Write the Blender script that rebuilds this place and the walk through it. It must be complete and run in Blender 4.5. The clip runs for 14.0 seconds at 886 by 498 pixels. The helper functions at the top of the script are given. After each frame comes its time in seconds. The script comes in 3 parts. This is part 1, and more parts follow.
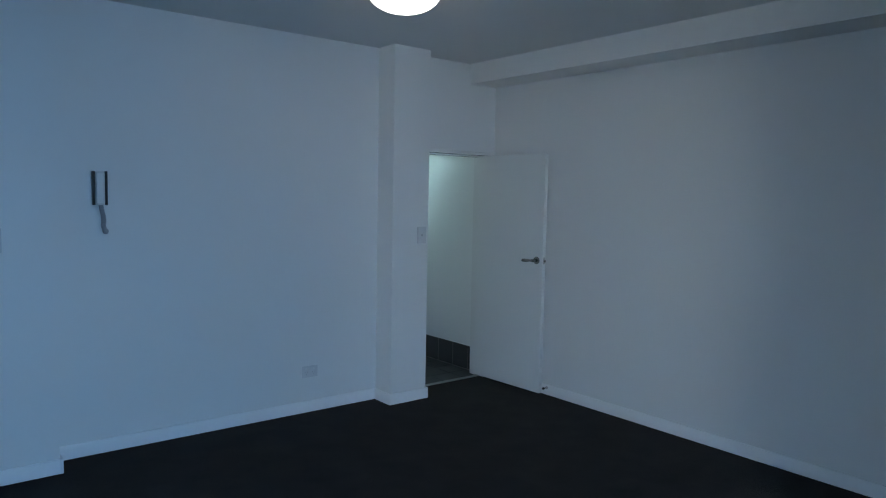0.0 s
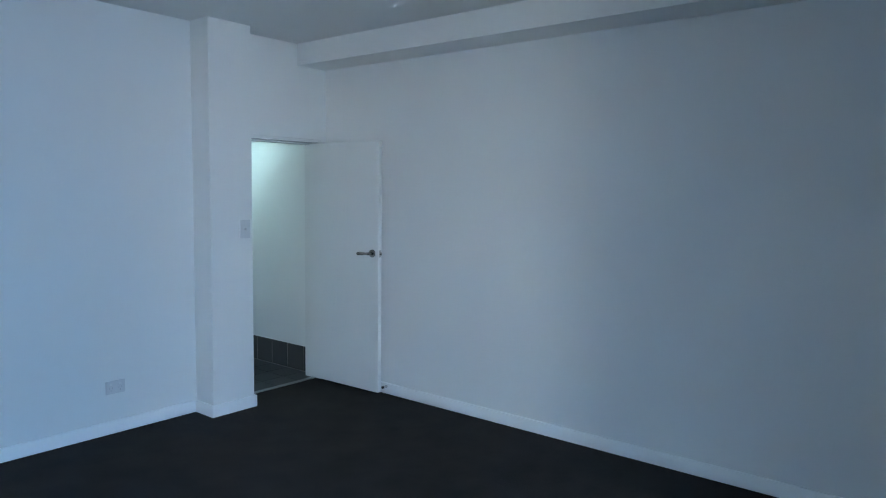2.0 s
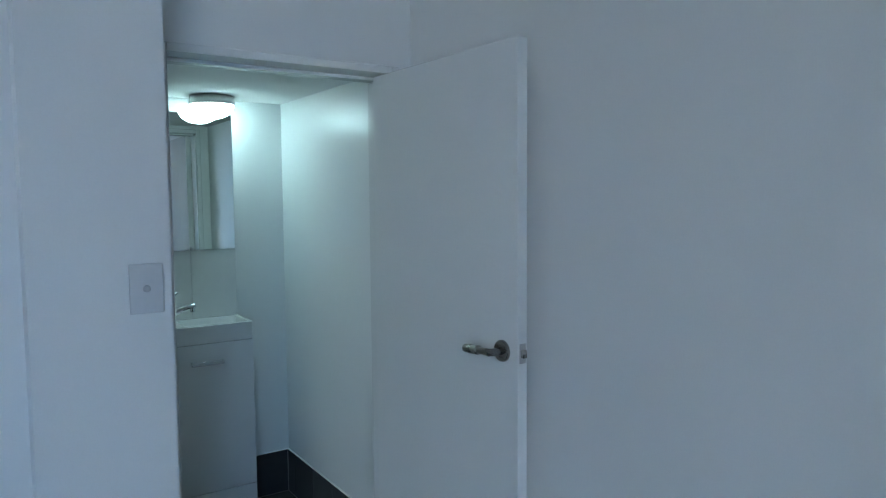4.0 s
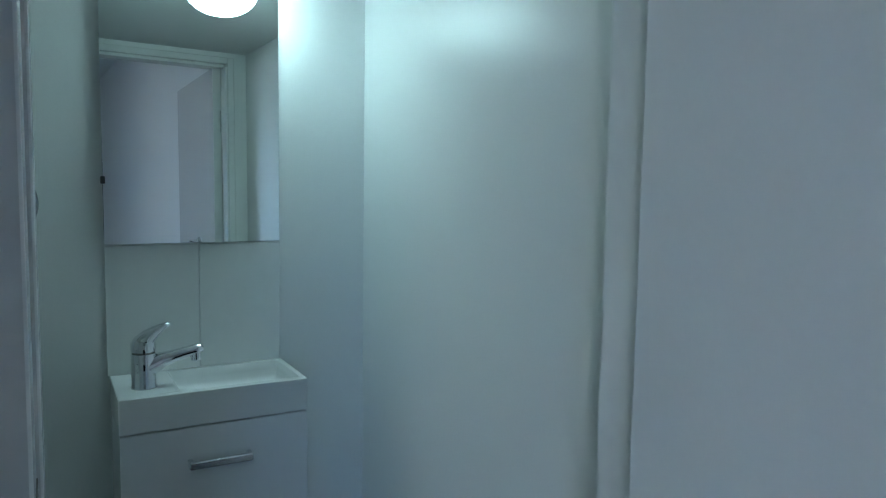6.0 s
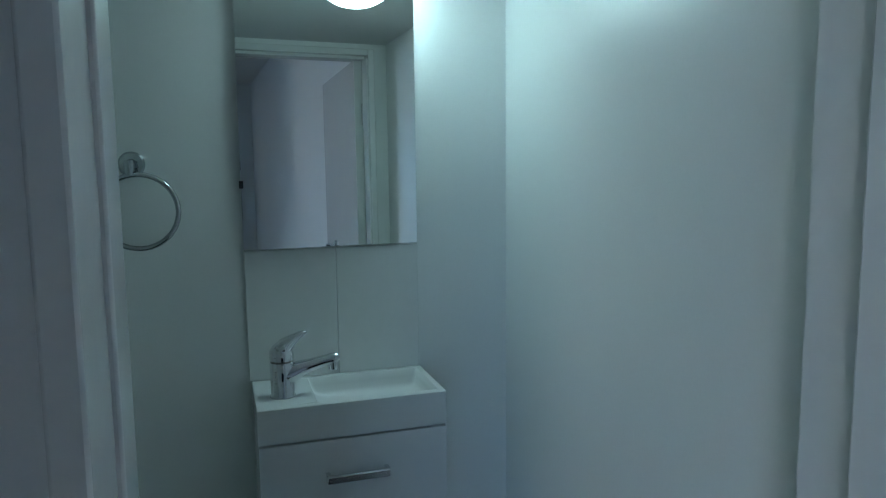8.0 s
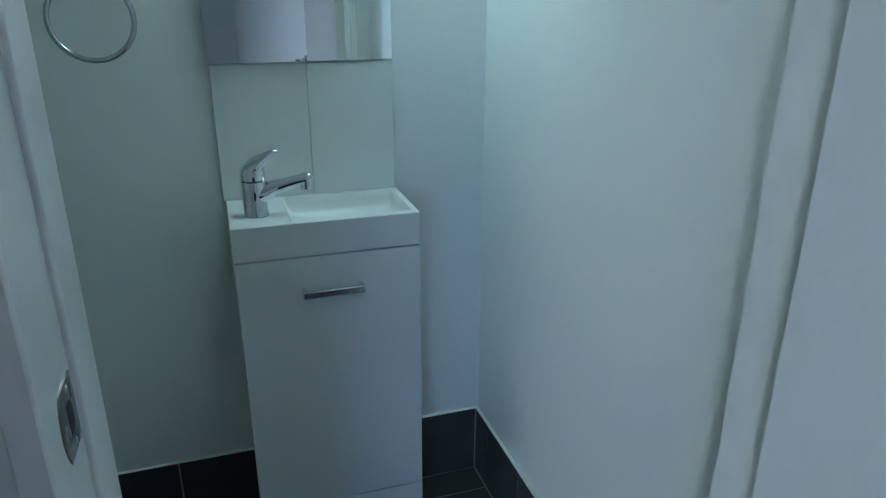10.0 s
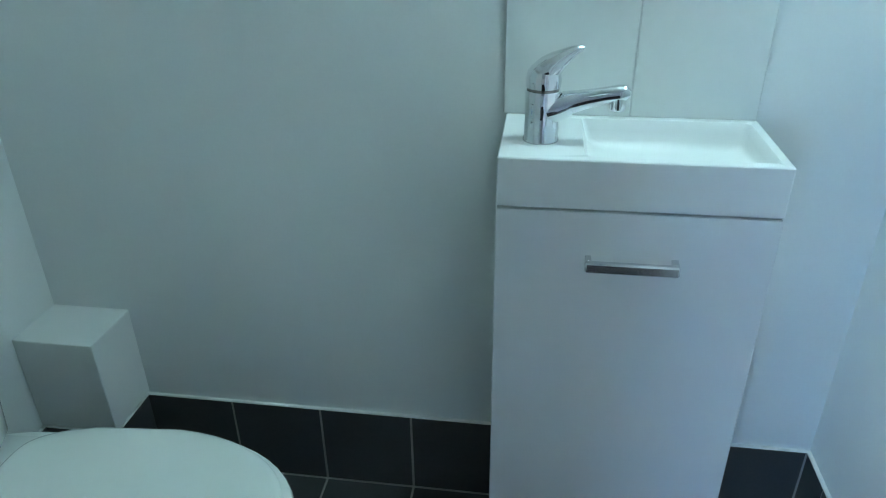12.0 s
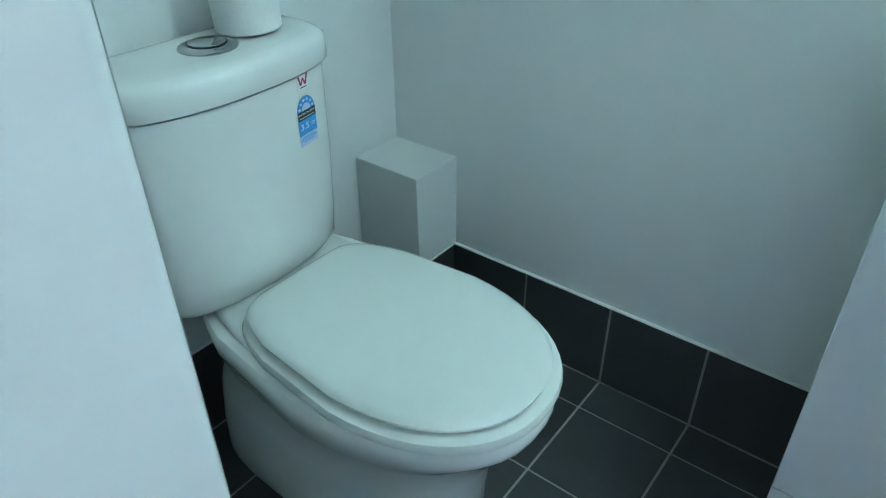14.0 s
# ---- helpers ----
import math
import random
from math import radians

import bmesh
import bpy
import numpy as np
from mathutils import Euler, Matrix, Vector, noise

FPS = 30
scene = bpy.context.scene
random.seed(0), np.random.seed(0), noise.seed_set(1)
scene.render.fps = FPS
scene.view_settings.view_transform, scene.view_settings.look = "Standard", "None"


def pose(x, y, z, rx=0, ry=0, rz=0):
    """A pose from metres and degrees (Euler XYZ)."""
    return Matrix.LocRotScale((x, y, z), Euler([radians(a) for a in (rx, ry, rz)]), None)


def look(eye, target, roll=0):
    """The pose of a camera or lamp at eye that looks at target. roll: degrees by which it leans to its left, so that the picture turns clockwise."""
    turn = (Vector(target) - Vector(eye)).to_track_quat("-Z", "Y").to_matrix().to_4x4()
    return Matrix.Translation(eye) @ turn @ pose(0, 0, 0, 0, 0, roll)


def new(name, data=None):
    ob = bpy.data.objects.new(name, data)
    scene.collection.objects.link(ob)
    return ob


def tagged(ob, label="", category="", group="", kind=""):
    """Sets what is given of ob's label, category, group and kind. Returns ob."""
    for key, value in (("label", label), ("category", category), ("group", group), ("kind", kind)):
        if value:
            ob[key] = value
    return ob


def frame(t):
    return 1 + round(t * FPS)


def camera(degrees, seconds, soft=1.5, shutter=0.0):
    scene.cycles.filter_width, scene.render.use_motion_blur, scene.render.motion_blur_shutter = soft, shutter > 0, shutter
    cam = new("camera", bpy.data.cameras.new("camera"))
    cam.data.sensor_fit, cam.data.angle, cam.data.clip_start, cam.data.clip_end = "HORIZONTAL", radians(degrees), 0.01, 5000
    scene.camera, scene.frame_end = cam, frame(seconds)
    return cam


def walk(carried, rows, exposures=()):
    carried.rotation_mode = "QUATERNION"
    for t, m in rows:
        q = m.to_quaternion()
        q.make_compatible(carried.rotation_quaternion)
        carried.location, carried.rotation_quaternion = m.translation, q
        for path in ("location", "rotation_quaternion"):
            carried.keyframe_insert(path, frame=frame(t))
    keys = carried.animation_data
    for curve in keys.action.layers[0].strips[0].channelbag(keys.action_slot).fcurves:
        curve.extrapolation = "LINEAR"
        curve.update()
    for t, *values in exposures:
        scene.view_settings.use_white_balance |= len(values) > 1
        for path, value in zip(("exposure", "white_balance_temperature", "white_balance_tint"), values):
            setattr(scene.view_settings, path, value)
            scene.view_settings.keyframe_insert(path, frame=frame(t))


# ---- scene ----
cam = camera(64.9, 14.0, soft=1.1)
PATH = [
    (0, (-4.167, -4.508, 1.6), (-2.919, -2.952, 1.446), 1.1),
    (0.2, (-4.356, -4.576, 1.631), (-2.975, -3.137, 1.478), 1.2),
    (0.5, (-4.596, -4.609, 1.657), (-2.956, -3.475, 1.507), 1.3),
    (0.7, (-4.647, -4.613, 1.648), (-2.89, -3.67, 1.498), 1.1),
    (0.9, (-4.685, -4.606, 1.617), (-2.841, -3.843, 1.473), 1.2),
    (1, (-4.712, -4.602, 1.599), (-2.834, -3.929, 1.459), 1.1),
    (1.2, (-4.688, -4.592, 1.594), (-2.784, -3.996, 1.454), 1.2),
    (1.5, (-4.436, -4.553, 1.591), (-2.548, -3.913, 1.423), 0.9),
    (1.7, (-4.222, -4.492, 1.586), (-2.432, -3.618, 1.407), 0.6),
    (2, (-3.862, -4.381, 1.579), (-2.314, -3.126, 1.411), 0.7),
    (2.3, (-3.555, -4.112, 1.532), (-2.201, -2.646, 1.385), 0.4),
    (2.5, (-3.313, -3.909, 1.527), (-2.097, -2.328, 1.374), 0.6),
    (3, (-2.53, -3.339, 1.474), (-1.387, -1.705, 1.317), 0.3),
    (3.5, (-1.84, -2.706, 1.514), (-0.699, -1.071, 1.36), 0.6),
    (3.7, (-1.587, -2.467, 1.527), (-0.456, -0.824, 1.377), 0.2),
    (5.8, (-0.794, -0.722, 1.4), (0.181, 1.016, 1.247), 0.2),
    (6, (-0.806, -0.613, 1.424), (0.182, 1.117, 1.256), 0.9),
    (6.5, (-0.774, -0.494, 1.448), (0.188, 1.254, 1.307), 0.5),
    (7, (-0.742, -0.473, 1.468), (0.016, 1.373, 1.33), 1.0),
    (7.2, (-0.739, -0.473, 1.47), (-0.055, 1.401, 1.333), 1.0),
    (9.5, (-0.707, -0.472, 1.457), (-0.145, 1.359, 0.881), 0.1),
    (10, (-0.688, -0.466, 1.449), (-0.101, 1.31, 0.742), 0.2),
    (10.3, (-0.687, -0.461, 1.427), (-0.118, 1.292, 0.651), 0.1),
    (10.5, (-0.669, -0.445, 1.413), (-0.148, 1.296, 0.577), 0.2),
    (11, (-0.637, -0.333, 1.359), (-0.218, 1.386, 0.428), -0.0),
    (11.5, (-0.606, -0.094, 1.347), (-0.448, 1.664, 0.406), -0.5),
    (12, (-0.614, 0.036, 1.323), (-0.877, 1.785, 0.389), -0.8),
    (12.5, (-0.586, 0.103, 1.289), (-1.323, 1.703, 0.341), -0.6),
    (13, (-0.6, 0.132, 1.268), (-1.556, 1.613, 0.323), -0.9),
    (13.5, (-0.633, 0.166, 1.228), (-1.7, 1.511, 0.202), -1.0),
    (13.8, (-0.637, 0.142, 1.208), (-1.674, 1.444, 0.1), -0.7),
    (14, (-0.647, 0.086, 1.19), (-1.673, 1.393, 0.077), -0.5),
]
walk(cam, [(t, look(eye, target, roll)) for t, eye, target, roll in PATH],
     exposures=[(0.0, -0.68), (1.0, -0.12), (1.5, 0.1), (3.5, -0.18), (6.5, -0.33), (7.5, -0.6), (9.5, 0.02), (11.0, 0.42), (12.0, 1.1), (12.5, 1.22), (13.5, 1.31), (14.0, 1.5)])

# ---- world and large lights ----
world = bpy.data.worlds.new("sky")
scene.world = world
world.use_nodes = True
sky = world.node_tree.nodes.new("ShaderNodeTexSky")
sky.sky_type = "NISHITA"
sky.sun_disc = False
sky.sun_elevation, sky.sun_rotation = radians(51), radians(0)
world.node_tree.links.new(sky.outputs[0], world.node_tree.nodes["Background"].inputs[0])
world.node_tree.nodes["Background"].inputs[1].default_value = 0.06


def lamp(name, kind, power, colour, m, **more):
    data = bpy.data.lights.new(name, kind)
    data.energy, data.color = power, colour
    if kind == "AREA":
        data.shape = "RECTANGLE"
        data.size, data.size_y = more["size"]
        data.spread = radians(more.get("spread", 180))
    elif kind == "SUN":
        data.angle = radians(more["angle"])
    else:
        data.shadow_soft_size = more["radius"]
    ob = new(name, data)
    ob.matrix_world = m
    return ob


lamp("sun", "SUN", 2.5, (1.0, 0.95, 0.87), look((0, 20, 25), (0, 0, 0)), angle=0.5)
# blue skylight that falls in through the balcony opening
lamp("window_daylight", "AREA", 58, (0.25, 0.55, 1.0), look((-3.65, -5.85, 1.25), (-3.5, -2.85, -0.25)), size=(2.9, 1.9), spread=122)

# ---- materials ----


def mat(name, colour, rough=0.5, metal=0.0, grain=60.0, bump=0.0, vary=0.06, patch=2.0, tint=None, coat=0.0, per_object=0.0, spec=0.5, depth=0.002, wear=0.11):
    m = bpy.data.materials.new(name)
    m.use_nodes = True
    nt = m.node_tree
    n, l = nt.nodes, nt.links
    b = n["Principled BSDF"]
    b.inputs["Metallic"].default_value = metal
    b.inputs["Coat Weight"].default_value = coat
    b.inputs["Specular IOR Level"].default_value = spec
    tc = n.new("ShaderNodeTexCoord")
    fine = n.new("ShaderNodeTexNoise")
    fine.inputs["Scale"].default_value, fine.inputs["Detail"].default_value = grain, 5
    wide = n.new("ShaderNodeTexNoise")
    wide.inputs["Scale"].default_value, wide.inputs["Detail"].default_value = patch, 4
    for t in (fine, wide):
        l.new(tc.outputs["Object"], t.inputs["Vector"])
    both = n.new("ShaderNodeMath")
    both.operation = "ADD"
    l.new(fine.outputs["Fac"], both.inputs[0])
    l.new(wide.outputs["Fac"], both.inputs[1])
    value = both.outputs[0]
    if per_object:
        info = n.new("ShaderNodeObjectInfo")
        more = n.new("ShaderNodeMath")
        more.operation, more.inputs[1].default_value = "MULTIPLY_ADD", per_object
        l.new(info.outputs["Random"], more.inputs[0])
        l.new(value, more.inputs[2])
        value = more.outputs[0]
    ramp = n.new("ShaderNodeMapRange")
    ramp.inputs["From Min"].default_value, ramp.inputs["From Max"].default_value = 0.6, 1.4 + per_object
    l.new(value, ramp.inputs["Value"])
    mix = n.new("ShaderNodeMix")
    mix.data_type = "RGBA"
    dark = tint or tuple(c * (1 - vary) for c in colour)
    mix.inputs["A"].default_value = (*dark, 1)
    mix.inputs["B"].default_value = (*[min(1, c * (1 + vary * 0.5)) for c in colour], 1)
    l.new(ramp.outputs[0], mix.inputs["Factor"])
    l.new(mix.outputs["Result"], b.inputs["Base Color"])
    rr = n.new("ShaderNodeMapRange")
    rr.inputs["To Min"].default_value, rr.inputs["To Max"].default_value = rough * (1 - wear), min(1, rough * (1 + wear))
    l.new(wide.outputs["Fac"], rr.inputs["Value"])
    l.new(rr.outputs[0], b.inputs["Roughness"])
    if bump:
        bp = n.new("ShaderNodeBump")
        bp.inputs["Strength"].default_value, bp.inputs["Distance"].default_value = bump, depth
        l.new(fine.outputs["Fac"], bp.inputs["Height"])
        l.new(bp.outputs[0], b.inputs["Normal"])
    return m


PAINT = mat("white_wall_paint", (0.76, 0.76, 0.75), 0.5, grain=220, bump=0.12, vary=0.03, patch=0.9)
ENS_PAINT = mat("washable_ensuite_paint", (0.77, 0.78, 0.77), 0.34, grain=160, bump=0.03, vary=0.025, patch=0.9, wear=0.05)
CEILING = mat("flat_ceiling_paint", (0.74, 0.74, 0.73), 0.85, grain=160, bump=0.1, vary=0.03, patch=1.2)
TRIM = mat("gloss_trim_paint", (0.78, 0.78, 0.77), 0.24, grain=40, bump=0.03, vary=0.04, patch=3, wear=0.05)
BOARD = mat("white_baseboard_paint", (0.88, 0.88, 0.88), 0.3, grain=40, bump=0.03, vary=0.03, patch=3, wear=0.05)
SWITCH = mat("greyed_white_plastic", (0.61, 0.61, 0.62), 0.4, grain=80, bump=0.03, vary=0.04, patch=8)
DOOR = mat("semi_gloss_door_paint", (0.78, 0.78, 0.77), 0.2, grain=90, bump=0.02, vary=0.02, patch=1.5, wear=0.03)
CARPET = mat("charcoal_carpet", (0.034, 0.030, 0.029), 0.95, grain=420, bump=0.9, vary=0.5, patch=5, spec=0.1, depth=0.006)
TILE = mat("charcoal_ceramic_tile", (0.052, 0.052, 0.055), 0.38, grain=150, bump=0.08, vary=0.25, patch=9, per_object=0.5)
GROUT = mat("grey_grout", (0.40, 0.38, 0.37), 0.9, grain=300, bump=0.4, vary=0.3, patch=12)
WHITE_TILE = mat("white_wall_tile", (0.74, 0.75, 0.74), 0.22, grain=30, bump=0.03, vary=0.03, patch=3)
CAULK = mat("white_sealant", (0.75, 0.75, 0.73), 0.4, grain=90, bump=0.3, vary=0.1, patch=14)
CERAMIC = mat("glazed_white_ceramic", (0.83, 0.84, 0.82), 0.06, grain=20, vary=0.02, patch=4, coat=0.5)
SEAT = mat("white_seat_plastic", (0.8, 0.82, 0.79), 0.1, grain=30, vary=0.02, patch=4)
LAMINATE = mat("white_gloss_laminate", (0.78, 0.78, 0.79), 0.27, grain=60, vary=0.008, patch=3, wear=0.02)
SOLID = mat("white_cast_basin", (0.79, 0.79, 0.79), 0.2, grain=40, vary=0.02, patch=4)
CHROME = mat("polished_chrome", (0.75, 0.76, 0.78), 0.07, 1.0, grain=80, vary=0.05, patch=10)
SOFT_CHROME = mat("worn_chrome", (0.72, 0.73, 0.75), 0.2, 1.0, grain=120, vary=0.05, patch=10)
STEEL = mat("satin_stainless_steel", (0.5, 0.49, 0.48), 0.3, 1.0, grain=300, bump=0.05, vary=0.12, patch=10)
NICKEL = mat("dark_brushed_nickel", (0.30, 0.28, 0.26), 0.27, 1.0, grain=260, bump=0.05, vary=0.15, patch=12)
PLATE_CHROME = mat("dulled_chrome", (0.46, 0.48, 0.5), 0.12, 1.0, grain=80, vary=0.06, patch=10)
MIRROR = mat("silvered_mirror_glass", (0.88, 0.93, 0.91), 0.01, 1.0, grain=5, vary=0.01, patch=1)
PLASTIC = mat("white_plastic", (0.68, 0.68, 0.67), 0.35, grain=80, bump=0.03, vary=0.04, patch=8)
GREY_PLASTIC = mat("pale_grey_plastic", (0.45, 0.45, 0.46), 0.4, grain=120, bump=0.05, vary=0.08, patch=10)
CORD = mat("grey_rubber_cord", (0.30, 0.30, 0.32), 0.5, grain=120, bump=0.05, vary=0.08, patch=10)
BLACK = mat("black_plastic", (0.012, 0.012, 0.014), 0.4, grain=100, bump=0.05, vary=0.2, patch=10)
PAPER = mat("white_tissue_paper", (0.82, 0.82, 0.8), 0.95, grain=350, bump=0.5, vary=0.05, patch=20)
CARD = mat("brown_card", (0.36, 0.32, 0.27), 0.9, grain=200, bump=0.2, vary=0.15, patch=20)
ALUMINIUM = mat("dark_powder_coated_aluminium", (0.03, 0.032, 0.036), 0.4, grain=200, bump=0.05, vary=0.15, patch=5)
FABRIC = mat("grey_blind_fabric", (0.68, 0.67, 0.66), 0.9, grain=500, bump=0.3, vary=0.1, patch=6)
RED = mat("red_print", (0.45, 0.03, 0.05), 0.5, grain=80, vary=0.08, patch=20)
BLUE = mat("blue_print", (0.04, 0.32, 0.72), 0.45, grain=80, vary=0.06, patch=20)
PALE_BLUE = mat("pale_blue_print", (0.5, 0.62, 0.82), 0.45, grain=80, vary=0.06, patch=20)
INK = mat("black_print", (0.02, 0.02, 0.025), 0.45, grain=80, vary=0.1, patch=20)
WHITE_INK = mat("white_print", (0.8, 0.8, 0.82), 0.45, grain=80, vary=0.03, patch=20)
CONCRETE = mat("pale_concrete", (0.36, 0.35, 0.33), 0.85, grain=30, bump=0.3, vary=0.15, patch=2)
GROUND = mat("grey_ground", (0.16, 0.16, 0.15), 0.9, grain=3, bump=0.3, vary=0.3, patch=0.05)


def glass_material():
    m = bpy.data.materials.new("window_glass")
    m.use_nodes = True
    b = m.node_tree.nodes["Principled BSDF"]
    b.inputs["Base Color"].default_value = (0.93, 0.97, 0.96, 1)
    b.inputs["Transmission Weight"].default_value = 1
    b.inputs["Roughness"].default_value = 0.0
    b.inputs["IOR"].default_value = 1.45
    return m


def glow_material(name, colour, strength):
    m = bpy.data.materials.new(name)
    m.use_nodes = True
    b = m.node_tree.nodes["Principled BSDF"]
    b.inputs["Base Color"].default_value = (0.8, 0.82, 0.8, 1)
    b.inputs["Roughness"].default_value = 0.25
    b.inputs["Emission Color"].default_value = (*colour, 1)
    b.inputs["Emission Strength"].default_value = strength
    return m


GLASS = glass_material()
GLOW_BED = glow_material("lit_opal_glass_bedroom", (1.0, 0.95, 0.87), 7.0)
GLOW_ENS = glow_material("lit_opal_glass_ensuite", (0.58, 0.95, 1.0), 30.0)

# ---- mesh helpers ----


def add_box(bm, lo, hi, bevel=0.0, seg=1):
    r = bmesh.ops.create_cube(bm, size=1)
    c = [(a + b) / 2 for a, b in zip(lo, hi)]
    d = [b - a for a, b in zip(lo, hi)]
    for v in r["verts"]:
        v.co = Vector([c[k] + v.co[k] * d[k] for k in range(3)])
    if bevel:
        edges = {e for v in r["verts"] for e in v.link_edges}
        bmesh.ops.bevel(bm, geom=list(edges), offset=bevel, segments=seg, affect="EDGES", profile=0.6)


def box(lo, hi, bevel=0.0, seg=1):
    bm = bmesh.new()
    add_box(bm, lo, hi, bevel, seg)
    return bm


def boxes(*pairs, bevel=0.0):
    bm = bmesh.new()
    for lo, hi in pairs:
        add_box(bm, lo, hi, bevel)
    return bm


def rings(sections, close_ends=True, bm=None):
    """A skin over closed rings of equally many points."""
    bm = bm or bmesh.new()
    rows = [[bm.verts.new(p) for p in ring] for ring in sections]
    k = len(rows[0])
    for a, b in zip(rows, rows[1:]):
        for i in range(k):
            bm.faces.new((a[i], a[(i + 1) % k], b[(i + 1) % k], b[i]))
    if close_ends:
        bm.faces.new(rows[0][::-1])
        bm.faces.new(rows[-1])
    bmesh.ops.recalc_face_normals(bm, faces=bm.faces)
    return bm


def lathe(profile, seg=32, axis="z", close=True):
    """Turns (radius, height) pairs round an axis."""
    out = []
    for r, h in profile:
        ring = []
        for i in range(seg):
            a = 2 * math.pi * i / seg
            x, y = r * math.cos(a), r * math.sin(a)
            ring.append({"z": (x, y, h), "y": (x, h, y), "x": (h, x, y)}[axis])
        out.append(ring)
    return rings(out, close)


def tube(points, radii, seg=14, flat=1.0):
    """A round bar along points; radii one number or one a point; flat squeezes it upwards."""
    pts = [Vector(p) for p in points]
    radii = [radii] * len(pts) if isinstance(radii, (int, float)) else radii
    out = []
    for i, p in enumerate(pts):
        d = (pts[min(i + 1, len(pts) - 1)] - pts[max(i - 1, 0)]).normalized()
        side = d.cross(Vector((0, 0, 1)))
        side = side.normalized() if side.length > 1e-3 else Vector((1, 0, 0))
        up = side.cross(d).normalized()
        out.append([p + side * radii[i] * math.cos(a) + up * radii[i] * flat * math.sin(a)
                    for a in (2 * math.pi * k / seg for k in range(seg))])
    return rings(out)


def ring_bar(centre, radius, bar, seg=48, side=10):
    """A closed ring of round bar that hangs in the xz plane."""
    bm = bmesh.new()
    rows = []
    for i in range(seg):
        a = 2 * math.pi * i / seg
        row = []
        for k in range(side):
            b = 2 * math.pi * k / side
            r = radius + bar * math.cos(b)
            row.append(bm.verts.new((centre[0] + r * math.cos(a), centre[1] + bar * math.sin(b), centre[2] + r * math.sin(a))))
        rows.append(row)
    for i in range(seg):
        for k in range(side):
            a, b = rows[i], rows[(i + 1) % seg]
            bm.faces.new((a[k], a[(k + 1) % side], b[(k + 1) % side], b[k]))
    bmesh.ops.recalc_face_normals(bm, faces=bm.faces)
    return bm


def mesh_of(name, bm, material, smooth=True):
    me = bpy.data.meshes.new(name)
    bm.to_mesh(me)
    bm.free()
    me.materials.append(material)
    if smooth:
        me.polygons.foreach_set("use_smooth", [True] * len(me.polygons))
        me.set_sharp_from_angle(angle=radians(38))
    return me


def part(name, bm, material, parent=None, label="", smooth=True):
    ob = new(name, mesh_of(name, bm, material, smooth))
    if parent:
        ob.parent = parent
    return tagged(ob, label)


def structure(name, bm, material, label, category):
    return tagged(part(name, bm, material), label, category, kind="structure")


def thing(name, at, label, category, group=""):
    ob = new(name)
    ob.empty_display_size = 0.05
    ob.matrix_world = at
    return tagged(ob, label, category, group)


def letters(name, text, size, material, parent, m):
    """Raised print in the built-in font, as a mesh under parent; m: its pose in the parent's space."""
    cu = bpy.data.curves.new(name, "FONT")
    cu.body, cu.size, cu.align_x, cu.align_y, cu.extrude = text, size, "CENTER", "CENTER", 0.0001
    tmp = new(name, cu)
    bpy.context.view_layer.update()
    me = bpy.data.meshes.new_from_object(tmp.evaluated_get(bpy.context.evaluated_depsgraph_get()))
    bpy.data.objects.remove(tmp)
    me.materials.clear()
    me.materials.append(material)
    ob = new(name, me)
    ob.parent, ob.matrix_basis = parent, m
    return ob


# ---- plan ----
CEIL = 2.70          # bedroom ceiling
ECEIL = 1.992        # ensuite ceiling
T = 0.166            # door wall thickness
BACK = 1.268         # ensuite back wall
LEFT = -1.718        # ensuite left wall
SOUTH = -5.09        # window wall, inner face
WEST = -5.6
HEAD = 1.948         # door head
WX = -2.29           # edge of the balcony opening
STEP = 0.2192        # tile pitch

structure("floor", box((WEST - 0.2, SOUTH - 0.34, -0.15), (0.15, 0.06, -0.002)), CARPET, "dark charcoal carpet over the whole bedroom floor", "carpet")
structure("wall_north", boxes(
    ((WEST - 0.2, 0, -0.15), (-0.845, T, CEIL)), ((-0.845, 0, HEAD + 0.025), (-0.05, T, CEIL)), ((-0.05, 0, -0.15), (0.0, T, CEIL)),
    ((WEST - 0.2, -0.205, -0.15), (-3.445, 0, CEIL)), ((-1.206, -0.211, -0.15), (-0.874, 0, CEIL))),
    PAINT, "white painted wall with a boxed pier beside the doorway", "wall")
structure("wall_east", box((0, SOUTH - 0.34, -0.15), (0.15, 0.06, CEIL)), PAINT, "long plain white painted wall", "wall")
structure("wall_ensuite_right", box((0, 0.06, -0.15), (0.15, BACK + 0.15, CEIL)), ENS_PAINT, "white painted ensuite wall beside the vanity", "wall")
structure("wall_south", boxes(
    ((WX, SOUTH - 0.34, -0.15), (0, SOUTH, CEIL)), ((-5.2, SOUTH - 0.34, 2.37), (WX, SOUTH, CEIL)), ((WEST - 0.2, SOUTH - 0.34, -0.15), (-5.2, SOUTH, CEIL))),
    PAINT, "white painted wall with a wide balcony opening", "wall")
structure("wall_west", box((WEST - 0.2, SOUTH, -0.15), (WEST, 0, CEIL)), PAINT, "plain white painted wall", "wall")
structure("ceiling", box((WEST - 0.2, SOUTH - 0.34, CEIL), (0.15, BACK + 0.15, CEIL + 0.15)), CEILING, "flat white painted ceiling", "ceiling")
structure("bulkhead", box((-0.291, SOUTH + 0.009, 2.534), (0, 0, CEIL)), PAINT, "white boxed bulkhead along the top of the wall", "bulkhead")
structure("wall_ensuite_back", box((LEFT - 0.15, BACK, -0.15), (0, BACK + 0.15, CEIL)), ENS_PAINT, "white painted ensuite wall behind the vanity", "wall")
